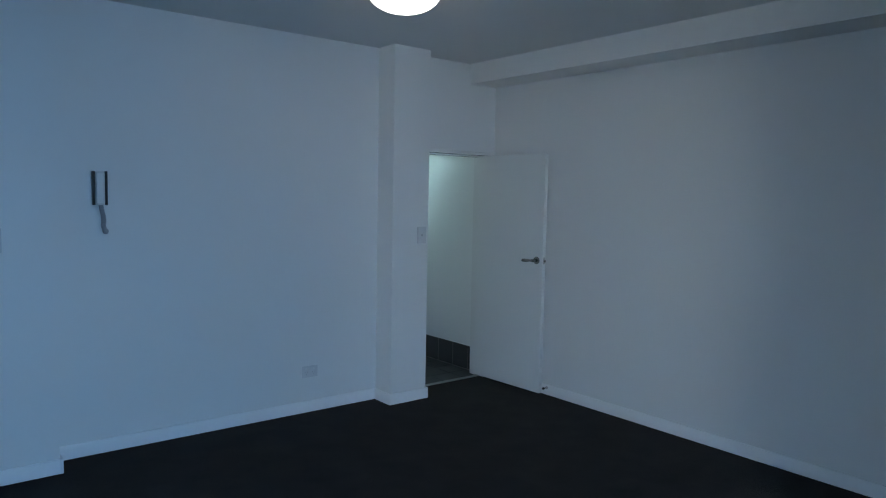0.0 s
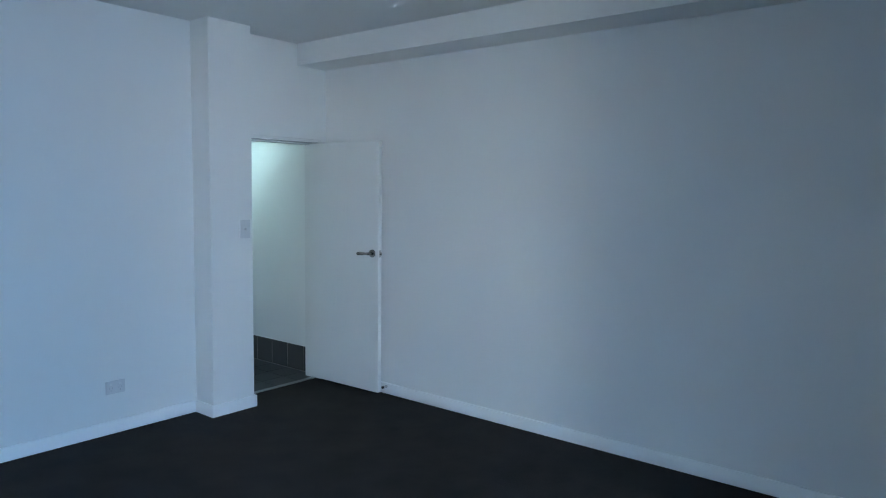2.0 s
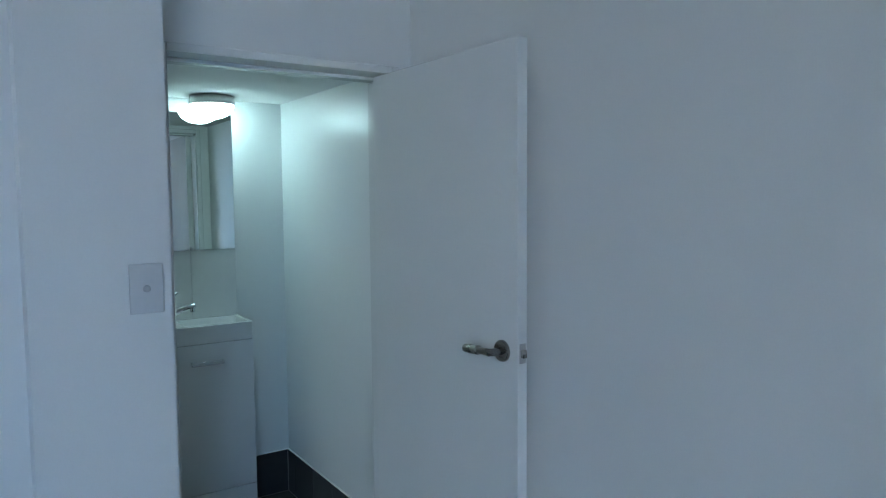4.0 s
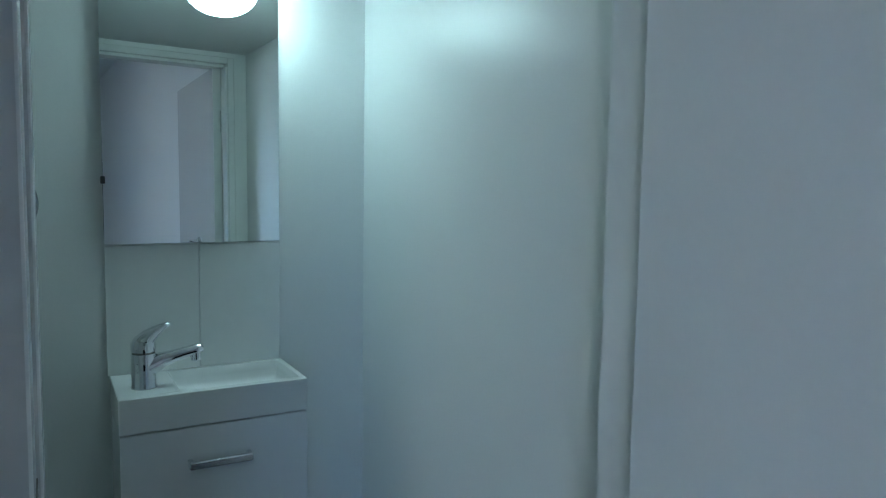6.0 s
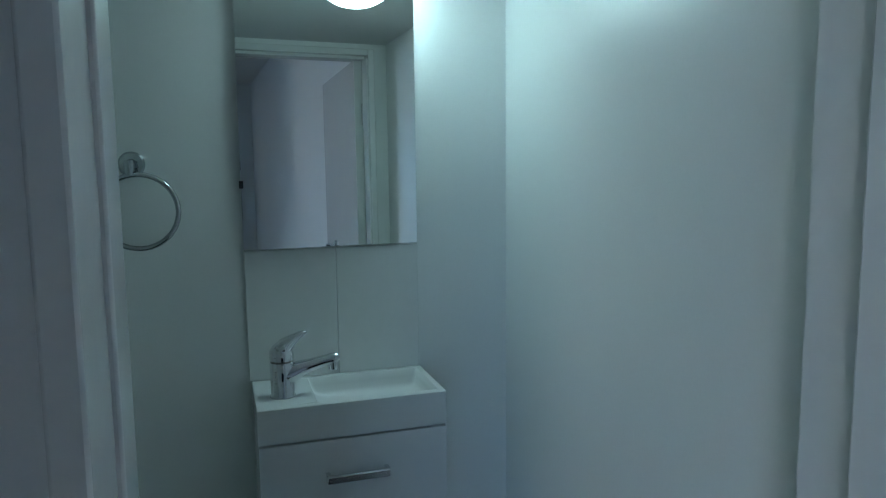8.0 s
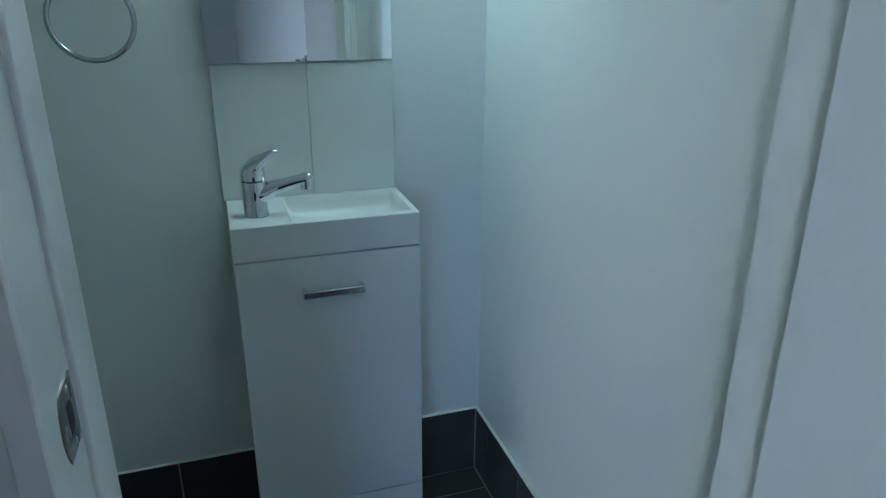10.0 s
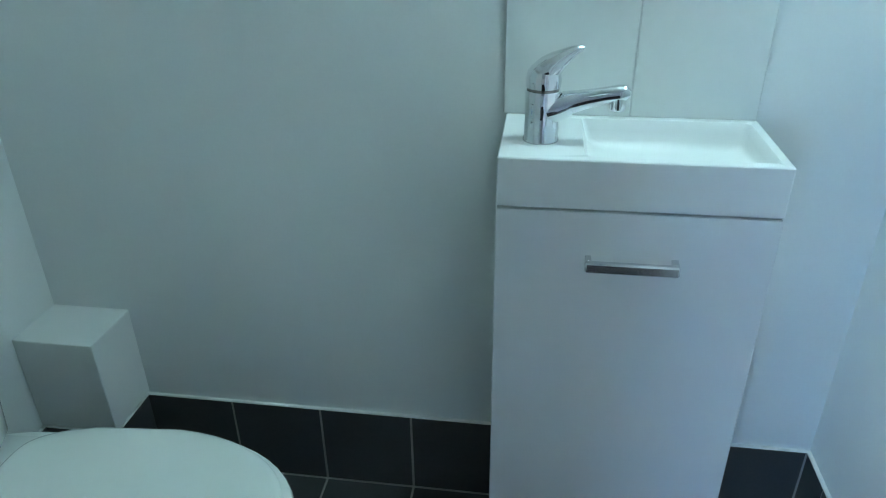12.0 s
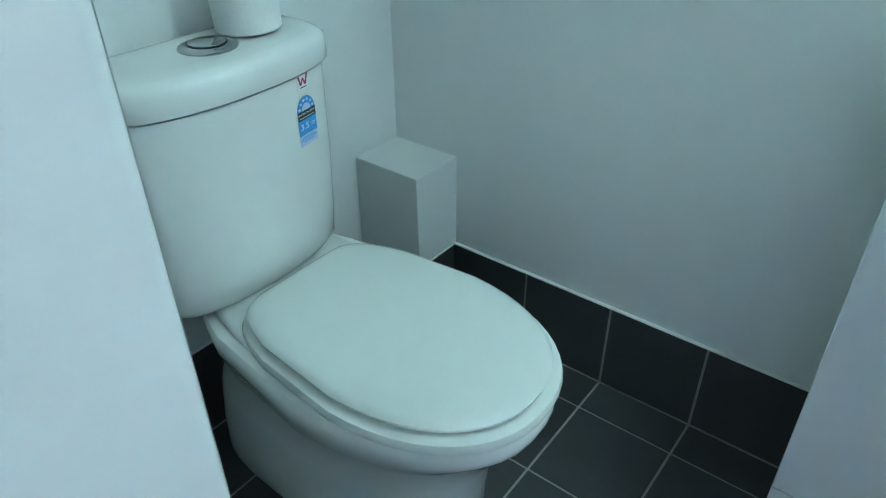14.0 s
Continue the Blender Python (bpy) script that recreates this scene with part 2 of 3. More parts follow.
structure("wall_ensuite_left", box((LEFT - 0.15, T, -0.15), (LEFT, BACK, CEIL)), ENS_PAINT, "white painted ensuite wall behind the toilet", "wall")
structure("ceiling_ensuite", box((LEFT, T, ECEIL), (0, BACK, ECEIL + 0.1)), CEILING, "low white painted ensuite ceiling", "ceiling")
PIPE_BOX = structure("pipe_box", boxes(((LEFT, 1.121, 0.226), (-1.531, BACK, 0.463)), ((LEFT, 1.130, 0.0), (-1.540, BACK, 0.226)), bevel=0.002), PAINT, "low white boxed pipe casing in the ensuite corner", "pipe box")
structure("threshold", box((-0.821, 0.045, -0.01), (-0.074, 0.08, 0.006), 0.003), STEEL, "thin metal trim strip under the doorway", "threshold")

# baseboards, each run butted to the next
BH, BT = 0.083, 0.016


def baseboard(lo, hi):
    structure("baseboard", box((*lo, 0.0), (*hi, BH), 0.0022, 2), BOARD, "low white painted timber baseboard", "baseboard")


baseboard((-3.429, -BT), (-1.222, 0))
baseboard((-3.445, -0.221), (-3.429, 0))
baseboard((WEST, -0.221), (-3.445, -0.205))
baseboard((-1.222, -0.227), (-1.206, 0))
baseboard((-1.206, -0.227), (-0.874, -0.211))
baseboard((-0.874, -0.227), (-0.858, -0.005))
baseboard((-BT, SOUTH + BT), (0, -0.002))
baseboard((WX, SOUTH), (-0.0, SOUTH + BT))
baseboard((WEST, SOUTH + 0.3), (WEST + BT, -0.221))

# ---- doorway ----
LJ, RJ = -0.820, -0.075   # inner faces of the jambs
frame_bm = boxes(((LJ - 0.025, -0.004, 0), (LJ, T + 0.004, HEAD + 0.025)), ((RJ, -0.004, 0), (RJ + 0.025, T + 0.004, HEAD + 0.025)),
                 ((LJ, -0.004, HEAD), (RJ, T + 0.004, HEAD + 0.025)), bevel=0.003)
door_frame = structure("door_frame", frame_bm, TRIM, "white gloss painted timber door frame", "door frame")
part("stop_strip", box((RJ - 0.009, 0.092, 0), (RJ, T + 0.003, HEAD - 0.012), 0.003), TRIM, door_frame)
part("stop_strip", box((LJ + 0.007, 0.092, HEAD - 0.012), (RJ - 0.009, T - 0.02, HEAD), 0.003), TRIM, door_frame)
part("stop_strip", box((LJ - 0.003, 0.094, 0), (LJ + 0.006, T + 0.003, HEAD - 0.012), 0.006, 4), TRIM, door_frame)


def strike_plate():
    y = 0.050
    plan = [(y + 0.036, 1.103), (y + 0.036, 1.163), (y - 0.006, 1.163), (y - 0.012, 1.154), (y - 0.016, 1.142), (y - 0.016, 1.126), (y - 0.012, 1.113), (y - 0.006, 1.103)]
    plate = part("strike_plate", rings([[(x, b, c) for b, c in plan] for x in (LJ - 0.001, LJ + 0.0014)]), NICKEL, door_frame, "dark nickel strike plate")
    # no opening is cut: a thin black piece gives the hole's shade
    hole = [(y + 0.008, 1.12), (y + 0.008, 1.146), (y + 0.019, 1.146), (y + 0.024, 1.139), (y + 0.025, 1.133), (y + 0.024, 1.127), (y + 0.019, 1.12)]
    part("latch_hole_shade", rings([[(x, b, c) for b, c in hole] for x in (LJ + 0.001, LJ + 0.0017)]), BLACK, plate, "thin black piece drawn for the shaded latch hole")
    for z in (1.1095, 1.1565):
        part("screw", lathe([(0.0, 0.0014), (0.0035, 0.0014), (0.0028, 0.0022), (0.0, 0.0022)], 12, "x", False), STEEL, plate).location = (LJ, y + 0.017, z)


strike_plate()


def door_leaf():
    """The leaf stands open against the long wall; its own space has the hinge at the origin and the leaf along -y."""
    w, th = 0.770, 0.035
    d = tagged(thing("door_1", pose(-0.078, 0.076, 0, 0, 0, 1.7), "open white painted flush door with a steel lever handle", "door"), kind="structure")
    part("leaf", box((-th, -w, 0.018), (0.0, -0.004, HEAD - 0.004), 0.002), DOOR, d)
    for side in (-1, 1):
        x0 = side * th / 2 - th / 2
        rose = part("rose", lathe([(0.0, x0), (0.0305, x0), (0.0305, x0 + side * 0.006), (0.0285, x0 + side * 0.0095), (0.020, x0 + side * 0.011), (0.0, x0 + side * 0.011)], 36, "x", False), NICKEL, d, "round dark nickel rose")
        rose.location = (0, -w + 0.062, 1.092)
        out = x0 + side * (0.046 if side < 0 else 0.024)
        neck = x0 + side * (0.034 if side < 0 else 0.016)
        lever = part("lever_handle", tube([(x0 + side * 0.009, 0, 0), (neck, 0, 0), (out, 0.006, 0), (out, 0.022, 0.0), (out, 0.050, -0.001), (out, 0.053, -0.001), (out, 0.056, -0.001), (out, 0.085, -0.003), (out, 0.112, -0.005), (out, 0.124, -0.006)],
                                          [0.0115, 0.0115, 0.0115, 0.0105, 0.0105, 0.0145, 0.0135, 0.0145, 0.012, 0.004], 16, 0.95), NICKEL, d, "dark nickel lever handle")
        lever.location = (0, -w + 0.062, 1.092)
    part("latch_plate", box((-0.0285, -w - 0.0015, 1.065), (-0.0065, -w + 0.001, 1.12), 0.0005), STEEL, d, "steel latch plate")
    part("latch_bolt", box((-0.0245, -w - 0.013, 1.081), (-0.0105, -w, 1.104), 0.002), NICKEL, d, "steel latch bolt")
    for z in (0.22, 0.98, 1.72):
        part("hinge", lathe([(0.0, z - 0.045), (0.006, z - 0.045), (0.006, z + 0.045), (0.0, z + 0.045)], 12, "z", False), STEEL, d, "steel butt hinge").location = (-0.002, 0.003, 0)
    return d


door_leaf()

# ---- balcony opening ----


def balcony_window():
    w = tagged(thing("window_1", pose(0, 0, 0), "wide balcony window in a dark aluminium frame", "window"), kind="structure")
    y0, y1 = SOUTH - 0.17, SOUTH - 0.12
    for lo, hi in (((WX - 0.05, y0, 0.05), (WX, y1, 2.32)), ((-5.2, y0, 0.05), (-5.15, y1, 2.32)), ((-5.2, y0, 0), (WX, y1, 0.05)), ((-5.2, y0, 2.32), (WX, y1, 2.37)),
                   ((-3.19, y0, 0.05), (-3.14, y1, 2.32)), ((-4.21, y0, 0.05), (-4.16, y1, 2.32))):
        part("window_frame", box(lo, hi, 0.003), ALUMINIUM, w)
    for a, b in ((-5.15, -4.21), (-4.16, -3.19), (-3.14, WX - 0.05)):
        g = part("pane", box((a, SOUTH - 0.148, 0.05), (b, SOUTH - 0.142, 2.32)), GLASS, w, smooth=False)
        g.visible_shadow = False


balcony_window()
def sky_sheet_glow(name, strength):
    """Glow of the added sky sheets: white haze on the horizon, blue higher up."""
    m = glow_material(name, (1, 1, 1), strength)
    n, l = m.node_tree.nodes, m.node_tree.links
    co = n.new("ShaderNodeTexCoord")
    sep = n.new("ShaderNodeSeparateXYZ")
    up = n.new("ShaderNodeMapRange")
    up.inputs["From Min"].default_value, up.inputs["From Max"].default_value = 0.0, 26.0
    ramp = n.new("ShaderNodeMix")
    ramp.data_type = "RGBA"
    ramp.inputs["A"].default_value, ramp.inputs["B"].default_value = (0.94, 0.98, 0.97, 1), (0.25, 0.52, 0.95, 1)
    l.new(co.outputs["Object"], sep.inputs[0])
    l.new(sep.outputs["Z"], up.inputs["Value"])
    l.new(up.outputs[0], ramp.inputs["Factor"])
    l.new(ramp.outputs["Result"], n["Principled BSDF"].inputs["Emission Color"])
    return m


# unseen glowing sheets, added to throw vertical bands of light on the east wall
SHEET_GLOW = sky_sheet_glow("sky_sheet_glow", 30.5)
structure("backdrop", box((-44.0, -33.2, -9.0), (-18.0, -33.0, 34.0)), SHEET_GLOW, "added glowing sky sheet behind the unseen blocks", "backdrop")
structure("backdrop", box((-36.2, -14.6, -9.0), (-36.0, -6.9, 34.0)), SHEET_GLOW, "added glowing sky sheet beside the unseen blocks", "backdrop")


def unseen_block(lo, hi):
    """A plain unseen block with a parapet, added to cut off the sky glow."""
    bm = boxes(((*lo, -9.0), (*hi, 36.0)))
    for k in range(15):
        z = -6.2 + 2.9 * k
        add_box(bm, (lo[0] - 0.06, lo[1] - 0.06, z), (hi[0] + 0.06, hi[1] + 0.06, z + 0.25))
    structure("unseen_light_block", bm, CONCRETE, "added unseen concrete block that shapes the window light", "building")


# gaps between these made-up blocks set where the light bands end
unseen_block((-52.0, -30.0), (-34.9, -15.0))
unseen_block((-31.3, -30.0), (-25.0, -27.4))
unseen_block((-18.2, -30.0), (10.0, -27.4))
unseen_block((-34.0, -8.2), (-31.7, 4.0))
structure("ground", box((-400, -400, -9.2), (400, 400, -9.0)), GROUND, "grey ground far below the balcony", "ground")
structure("balcony_slab", box((-5.7, -6.6, -0.3), (-0.6, SOUTH - 0.34, -0.03)), CONCRETE, "pale concrete balcony slab", "balcony")


def blind_stack():
    b = thing("vertical_blind", pose(-1.86, SOUTH, 0), "grey vertical blind drawn into a stack beside the window", "blind")
    part("headrail", box((-1.30, 0.008, 2.40), (0.32, 0.046, 2.44), 0.004), PLASTIC, b, "slim headrail")
    part("bracket", box((0.2, 0.0, 2.39), (0.23, 0.06, 2.455), 0.003), GREY_PLASTIC, b)
    for i in range(9):
        x = -0.12 + i * 0.051
        a = radians(8 + 3 * math.sin(i * 2.1))
        bm = box((-0.044, -0.0012, 1.335 + 0.004 * math.sin(i * 3.7)), (0.044, 0.0012, 2.395))
        s = part("slat", bm, FABRIC, b)
        s.matrix_basis = pose(x, 0.014 + 0.0008 * i, 0, 0, 0, math.degrees(a))
        part("weight", box((-0.046, -0.003, 1.32), (0.046, 0.003, 1.34), 0.001), GREY_PLASTIC, s)
    part("wand_hook", box((-0.465, -0.057, 2.352), (-0.455, 0.035, 2.364), 0.002), PLASTIC, b)
    part("wand_arm", box((-0.466, 0.028, 2.352), (-0.454, 0.04, 2.402), 0.002), PLASTIC, b)
    part("wand", tube([(-0.46, -0.050, 2.36), (-0.46, -0.051, 2.1), (-0.461, -0.050, 1.73)], 0.006, 10), WHITE_INK, b, "white hanging control wand")


blind_stack()

# ---- bedroom fixtures ----


def switch_plate(at, w, h, rockers, label, category="light switch"):
    """A wall plate whose back lies on y = 0 and which faces -y."""
    s = thing("light_switch", at, label, category)
    part("plate", box((-w / 2, -0.009, -h / 2), (w / 2, 0, h / 2), 0.003, 2), SWITCH, s)
    if len(rockers) == 1:
        part("button", lathe([(0.0, -0.009), (0.0095, -0.009), (0.0095, -0.011), (0.008, -0.0125), (0.0, -0.0125)], 20, "y", False), GREY_PLASTIC, s, "small round push button")
        return s
    for z in rockers:
        part("rocker", box((-0.009, -0.0125, z - 0.012), (0.009, -0.0085, z + 0.012), 0.002), GREY_PLASTIC, s)
    return s


switch_plate(pose(-0.938, -0.211, 1.29), 0.083, 0.13, (0.0,), "white plastic light switch on the pier by the door")
switch_plate(pose(-3.735, -0.205, 1.318), 0.083, 0.13, (-0.035, 0.0, 0.035), "white plastic switch plate with three rockers")


def power_outlet(at):
    s = thing("power_outlet", at, "white double power outlet low on the wall", "power outlet")
    part("plate", box((-0.062, -0.009, -0.042), (0.062, 0, 0.042), 0.003, 2), SWITCH, s)
    for x in (-0.03, 0.03):
        part("rocker", box((x - 0.008, -0.0125, 0.014), (x + 0.008, -0.0085, 0.03), 0.002), PLASTIC, s)
        part("socket", boxes(((x - 0.011, -0.0096, -0.008), (x - 0.007, -0.0088, 0.003)), ((x + 0.007, -0.0096, -0.008), (x + 0.011, -0.0088, 0.003)),
                             ((x - 0.002, -0.0096, -0.024), (x + 0.002, -0.0088, -0.013))), GREY_PLASTIC, s)


power_outlet(pose(-1.781, 0, 0.298))


def intercom(at):
    s = thing("intercom", at, "white wall intercom with black edges and hanging cord", "intercom")
    part("base", box((-0.028, -0.022, -0.1), (0.028, 0, 0.1), 0.006, 2), PLASTIC, s)
    part("handset", box((-0.024, -0.045, -0.094), (0.024, -0.022, 0.094), 0.009, 3), PLASTIC, s, "pale slim handset")
    for x in (-0.034, 0.034):
        part("side_strip", box((x - 0.007, -0.034, -0.1), (x + 0.007, 0, 0.1), 0.003), BLACK, s, "black side strip")
    coil = []
    for i in range(160):
        u = i / 159
        a = u * 2 * math.pi * 20
        bend = 0.022 * math.sin(u * math.pi * 0.9) ** 2 if u < 0.75 else 0.022 * math.sin(0.75 * math.pi * 0.9) ** 2 + 0.02 * (u - 0.75) * 4
        coil.append((0.006 + bend * 0.6 + 0.010 * math.cos(a), -0.018 + 0.010 * math.sin(a), -0.1 - 0.16 * u))
    part("cord", tube(coil, 0.0048, 6), CORD, s, "coiled pale grey cord")
    part("cord_loop", lathe([(0.0, -0.012), (0.013, -0.01), (0.018, 0.0), (0.013, 0.01), (0.0, 0.012)], 16, "y", False), CORD, s, "bunched end of the cord").location = (0.028, -0.018, -0.255)


intercom(pose(-3.172, 0, 1.603))


def ceiling_light(at, radius, depth, rim, glow, label):
    """An oyster fitting; the origin lies on the ceiling."""
    s = thing("ceiling_light", at, label, "ceiling light", "oyster ceiling lights")
    part("base", lathe([(0.0, 0.0), (radius * 0.97, 0.0), (radius, -0.006), (radius, -rim), (radius * 0.93, -rim), (0.0, -rim)], 48, "z", False), STEEL, s, "thin metal base ring")
    prof = [(radius * 0.96, -rim)]
    for i in range(1, 10):
        a = i / 9 * math.pi / 2
        prof.append((radius * 0.96 * math.cos(a), -rim - (depth - rim) * math.sin(a)))
    prof[-1] = (0.0005, -depth)
    part("diffuser", lathe(prof, 48, "z", False), glow, s, "glowing opal glass dome")


ceiling_light(pose(-1.95, -1.37, CEIL), 0.205, 0.128, 0.02, GLOW_BED, "lit round white oyster light on the bedroom ceiling")
ceiling_light(pose(-0.371, 1.155, ECEIL), 0.1, 0.104, 0.04, GLOW_ENS, "lit round white oyster light on the ensuite ceiling")


def door_stop(at):
    s = thing("door_stop", at, "small steel door stop on the baseboard", "door stop")
    part("stem", lathe([(0.0, 0.0), (0.012, 0.0), (0.012, -0.006), (0.006, -0.01), (0.006, -0.035), (0.0, -0.035)], 16, "x", False), STEEL, s)
    part("rubber_tip", lathe([(0.0, -0.035), (0.01, -0.035), (0.01, -0.047), (0.007, -0.05), (0.0, -0.05)], 16, "x", False), BLACK, s, "black rubber tip")


door_stop(pose(-BT, -0.715, 0.058))


def wall_tap(at):
    s = thing("wall_bracket", at, "small chrome pipe fitting low on the wall", "pipe fitting")
    part("flange", lathe([(0.0, 0.0), (0.022, 0.0), (0.02, -0.006), (0.0, -0.006)], 20, "x", False), CHROME, s)
    part("spindle", tube([(-0.005, 0, 0), (-0.05, 0, 0)], 0.008, 12), CHROME, s)
    part("knob", lathe([(0.0, -0.045), (0.017, -0.045), (0.019, -0.055), (0.015, -0.066), (0.0, -0.066)], 16, "x", False), BLACK, s, "black rubber knob")


wall_tap(pose(0, SOUTH + 0.06, 0.125))
wall_tap(pose(-0.13, SOUTH, 0.115, 0, 0, -90) @ Matrix.Scale(0.6, 4))

# ---- ensuite ----


def vanity(at):
    """Slim floor cabinet; origin on the floor at the middle of its back; it faces -y."""
    s = thing("vanity_cabinet", at, "slim white gloss vanity cabinet with one door", "cabinet")
    w, d, h = 0.2145, 0.235, 0.872
    part("body", box((-w + 0.001, -d + 0.018, 0.0), (w - 0.001, 0, h - 0.004), 0.001), LAMINATE, s)
    part("kickboard", box((-w, -d, 0.0), (w, -d + 0.017, 0.179), 0.001), LAMINATE, s)
    door = part("door", box((-w, -d, 0.182), (w, -d + 0.017, h - 0.004), 0.0015), LAMINATE, s)
    bm = box((-0.072, -d - 0.028, 0.776), (0.072, -d - 0.016, 0.794), 0.0025)
    add_box(bm, (-0.072, -d - 0.018, 0.776), (-0.062, -d + 0.001, 0.794), 0.001)
    add_box(bm, (0.062, -d - 0.018, 0.776), (0.072, -d + 0.001, 0.794), 0.001)
    part("handle", bm, SOFT_CHROME, door, "square chrome bar handle")


def basin(at):
    """Cast slab basin with a sloping rectangular bowl and a tap ledge; origin at the middle of its back underside."""
    s = thing("basin", at, "white rectangular basin with a shallow sloping bowl", "basin")
    w, d, h = 0.2155, 0.232, 0.081
    rx0, rx1, ry0, ry1 = -0.084, 0.201, -d + 0.017, -0.02

    def rounded(x0, x1, y0, y1, z, r):
        """A rectangle with round corners, level at z."""
        out = []
        for cx, cy, a0 in ((x0 + r, y0 + r, 180), (x1 - r, y0 + r, 270), (x1 - r, y1 - r, 0), (x0 + r, y1 - r, 90)):
            out += [(cx + r * math.cos(radians(a0 + 18 * k)), cy + r * math.sin(radians(a0 + 18 * k)), z) for k in range(6)]
        return out

    def outer(z, i=0.0):
        return rounded(-w + i, w - i, -d + i, -i, z, 0.003)

    def inner(z, i=0.0, ramp=0.0, r=0.008):
        return rounded(rx0 + i + ramp, rx1 - i, ry0 + i, ry1 - i, z, r)

    bm = rings([outer(0, 0.0015), outer(0.0015), outer(h - 0.002), outer(h, 0.002), inner(h), inner(h - 0.0015, 0.0015), inner(h - 0.020, 0.004, 0.003, 0.010), inner(h - 0.035, 0.007, 0.006, 0.012),
                inner(h - 0.042, 0.011, 0.014, 0.016), inner(h - 0.0465, 0.019, 0.030, 0.022), inner(h - 0.049, 0.036, 0.060, 0.026), inner(h - 0.050, 0.058, 0.10, 0.026)], True)
    part("slab", bm, SOLID, s)
    part("waste", lathe([(0.0, 0.0), (0.02, 0.0), (0.021, 0.003), (0.014, 0.004), (0.0, 0.002)], 20, "z", False), CHROME, s, "chrome waste ring").location = (0.09, -0.115, h - 0.050)


def tap(at):
    """Single-lever mixer; origin at its foot; the spout points along +x."""
    s = thing("mixer_tap", at, "chrome single lever mixer tap on the basin", "tap")
    part("body", lathe([(0.0, 0.0), (0.0275, 0.0), (0.0275, 0.003), (0.0255, 0.006), (0.0255, 0.05), (0.0265, 0.074), (0.025, 0.077), (0.0, 0.077)], 32, "z", False), CHROME, s)
    part("collar", lathe([(0.0, 0.077), (0.0238, 0.077), (0.0238, 0.0815), (0.0, 0.0815)], 32, "z", False), NICKEL, s, "dark collar ring")
    part("cap", lathe([(0.0, 0.0815), (0.0258, 0.0815), (0.0265, 0.091), (0.0245, 0.103), (0.0185, 0.112), (0.009, 0.117), (0.0, 0.118)], 32, "z", False), CHROME, s)
    part("lever", tube([(-0.010, 0.0, 0.096), (0.004, 0.0, 0.106), (0.014, 0.001, 0.115), (0.026, 0.002, 0.124), (0.038, 0.002, 0.1325), (0.048, 0.002, 0.1375), (0.055, 0.002, 0.139)],
                       [0.021, 0.0235, 0.021, 0.0155, 0.0105, 0.007, 0.003], 18, 0.82), CHROME, s)
    part("spout", tube([(0.004, 0, 0.046), (0.024, 0, 0.0525), (0.043, 0, 0.061), (0.066, 0, 0.067), (0.09, 0, 0.073), (0.109, 0, 0.077), (0.119, 0, 0.0785), (0.125, 0, 0.0775)],
                       [0.0245, 0.0215, 0.0165, 0.0138, 0.0125, 0.0130, 0.0112, 0.005], 18), CHROME, s)
    part("aerator", lathe([(0.0, 0.0), (0.0105, 0.0), (0.0115, 0.002), (0.0115, 0.018), (0.0, 0.018)], 20, "z", False), CHROME, s, "round aerator nozzle").location = (0.109, 0, 0.053)


VX = -0.4640
vanity(pose(VX, BACK, 0))
basin(pose(VX, BACK, 0.871))
tap(pose(-0.616, 1.125, 0.952, 0, 0, -7) @ Matrix.Scale(1.06, 4))


def mirror(at):
    s = thing("wall_mirror", at, "frameless rectangular wall mirror above the basin", "mirror")
    part("glass", box((-0.2175, -0.008, 0.0), (0.2175, -0.003, 0.645), 0.001), MIRROR, s, smooth=False)
    part("backing", box((-0.2165, -0.003, 0.001), (0.2165, 0.0, 0.644)), GREY_PLASTIC, s)
    clip = part("clip", box((-0.020, -0.013, 0.002), (0.003, -0.006, 0.008), 0.002, 2), CHROME, s, "small chrome mirror clip")
    part("clip_flange", lathe([(0.0, -0.003), (0.0065, -0.003), (0.0085, 0.0), (0.0065, 0.004), (0.0, 0.005)], 18, "x", False), CHROME, clip).location = (0.0055, -0.013, 0.007)
    part("side_clip", box((-0.2215, -0.0125, 0.148), (-0.212, 0.0, 0.166), 0.001), BLACK, s, "small dark side clip")


mirror(pose(-0.4685, BACK - 0.006, 1.279, -0.5, 0, 1.6))


def towel_ring(at):
    s = thing("towel_ring", at, "round chrome towel ring on the wall", "towel ring")
    part("wall_plate", lathe([(0.0, 0.0), (0.029, 0.0), (0.029, -0.010), (0.025, -0.015), (0.0, -0.015)], 28, "y", False), PLATE_CHROME, s)
    part("post", tube([(0, -0.008, 0), (0, -0.05, -0.002)], [0.013, 0.011], 14), PLATE_CHROME, s)
    part("holder", lathe([(0.0, -0.018), (0.009, -0.018), (0.011, 0.0), (0.009, 0.014), (0.0, 0.015)], 16, "z", False), PLATE_CHROME, s).location = (0, -0.05, -0.006)
    part("ring", ring_bar((0.014, -0.05, -0.106), 0.083, 0.0060), PLATE_CHROME, s)


towel_ring(pose(-0.922, BACK, 1.486))


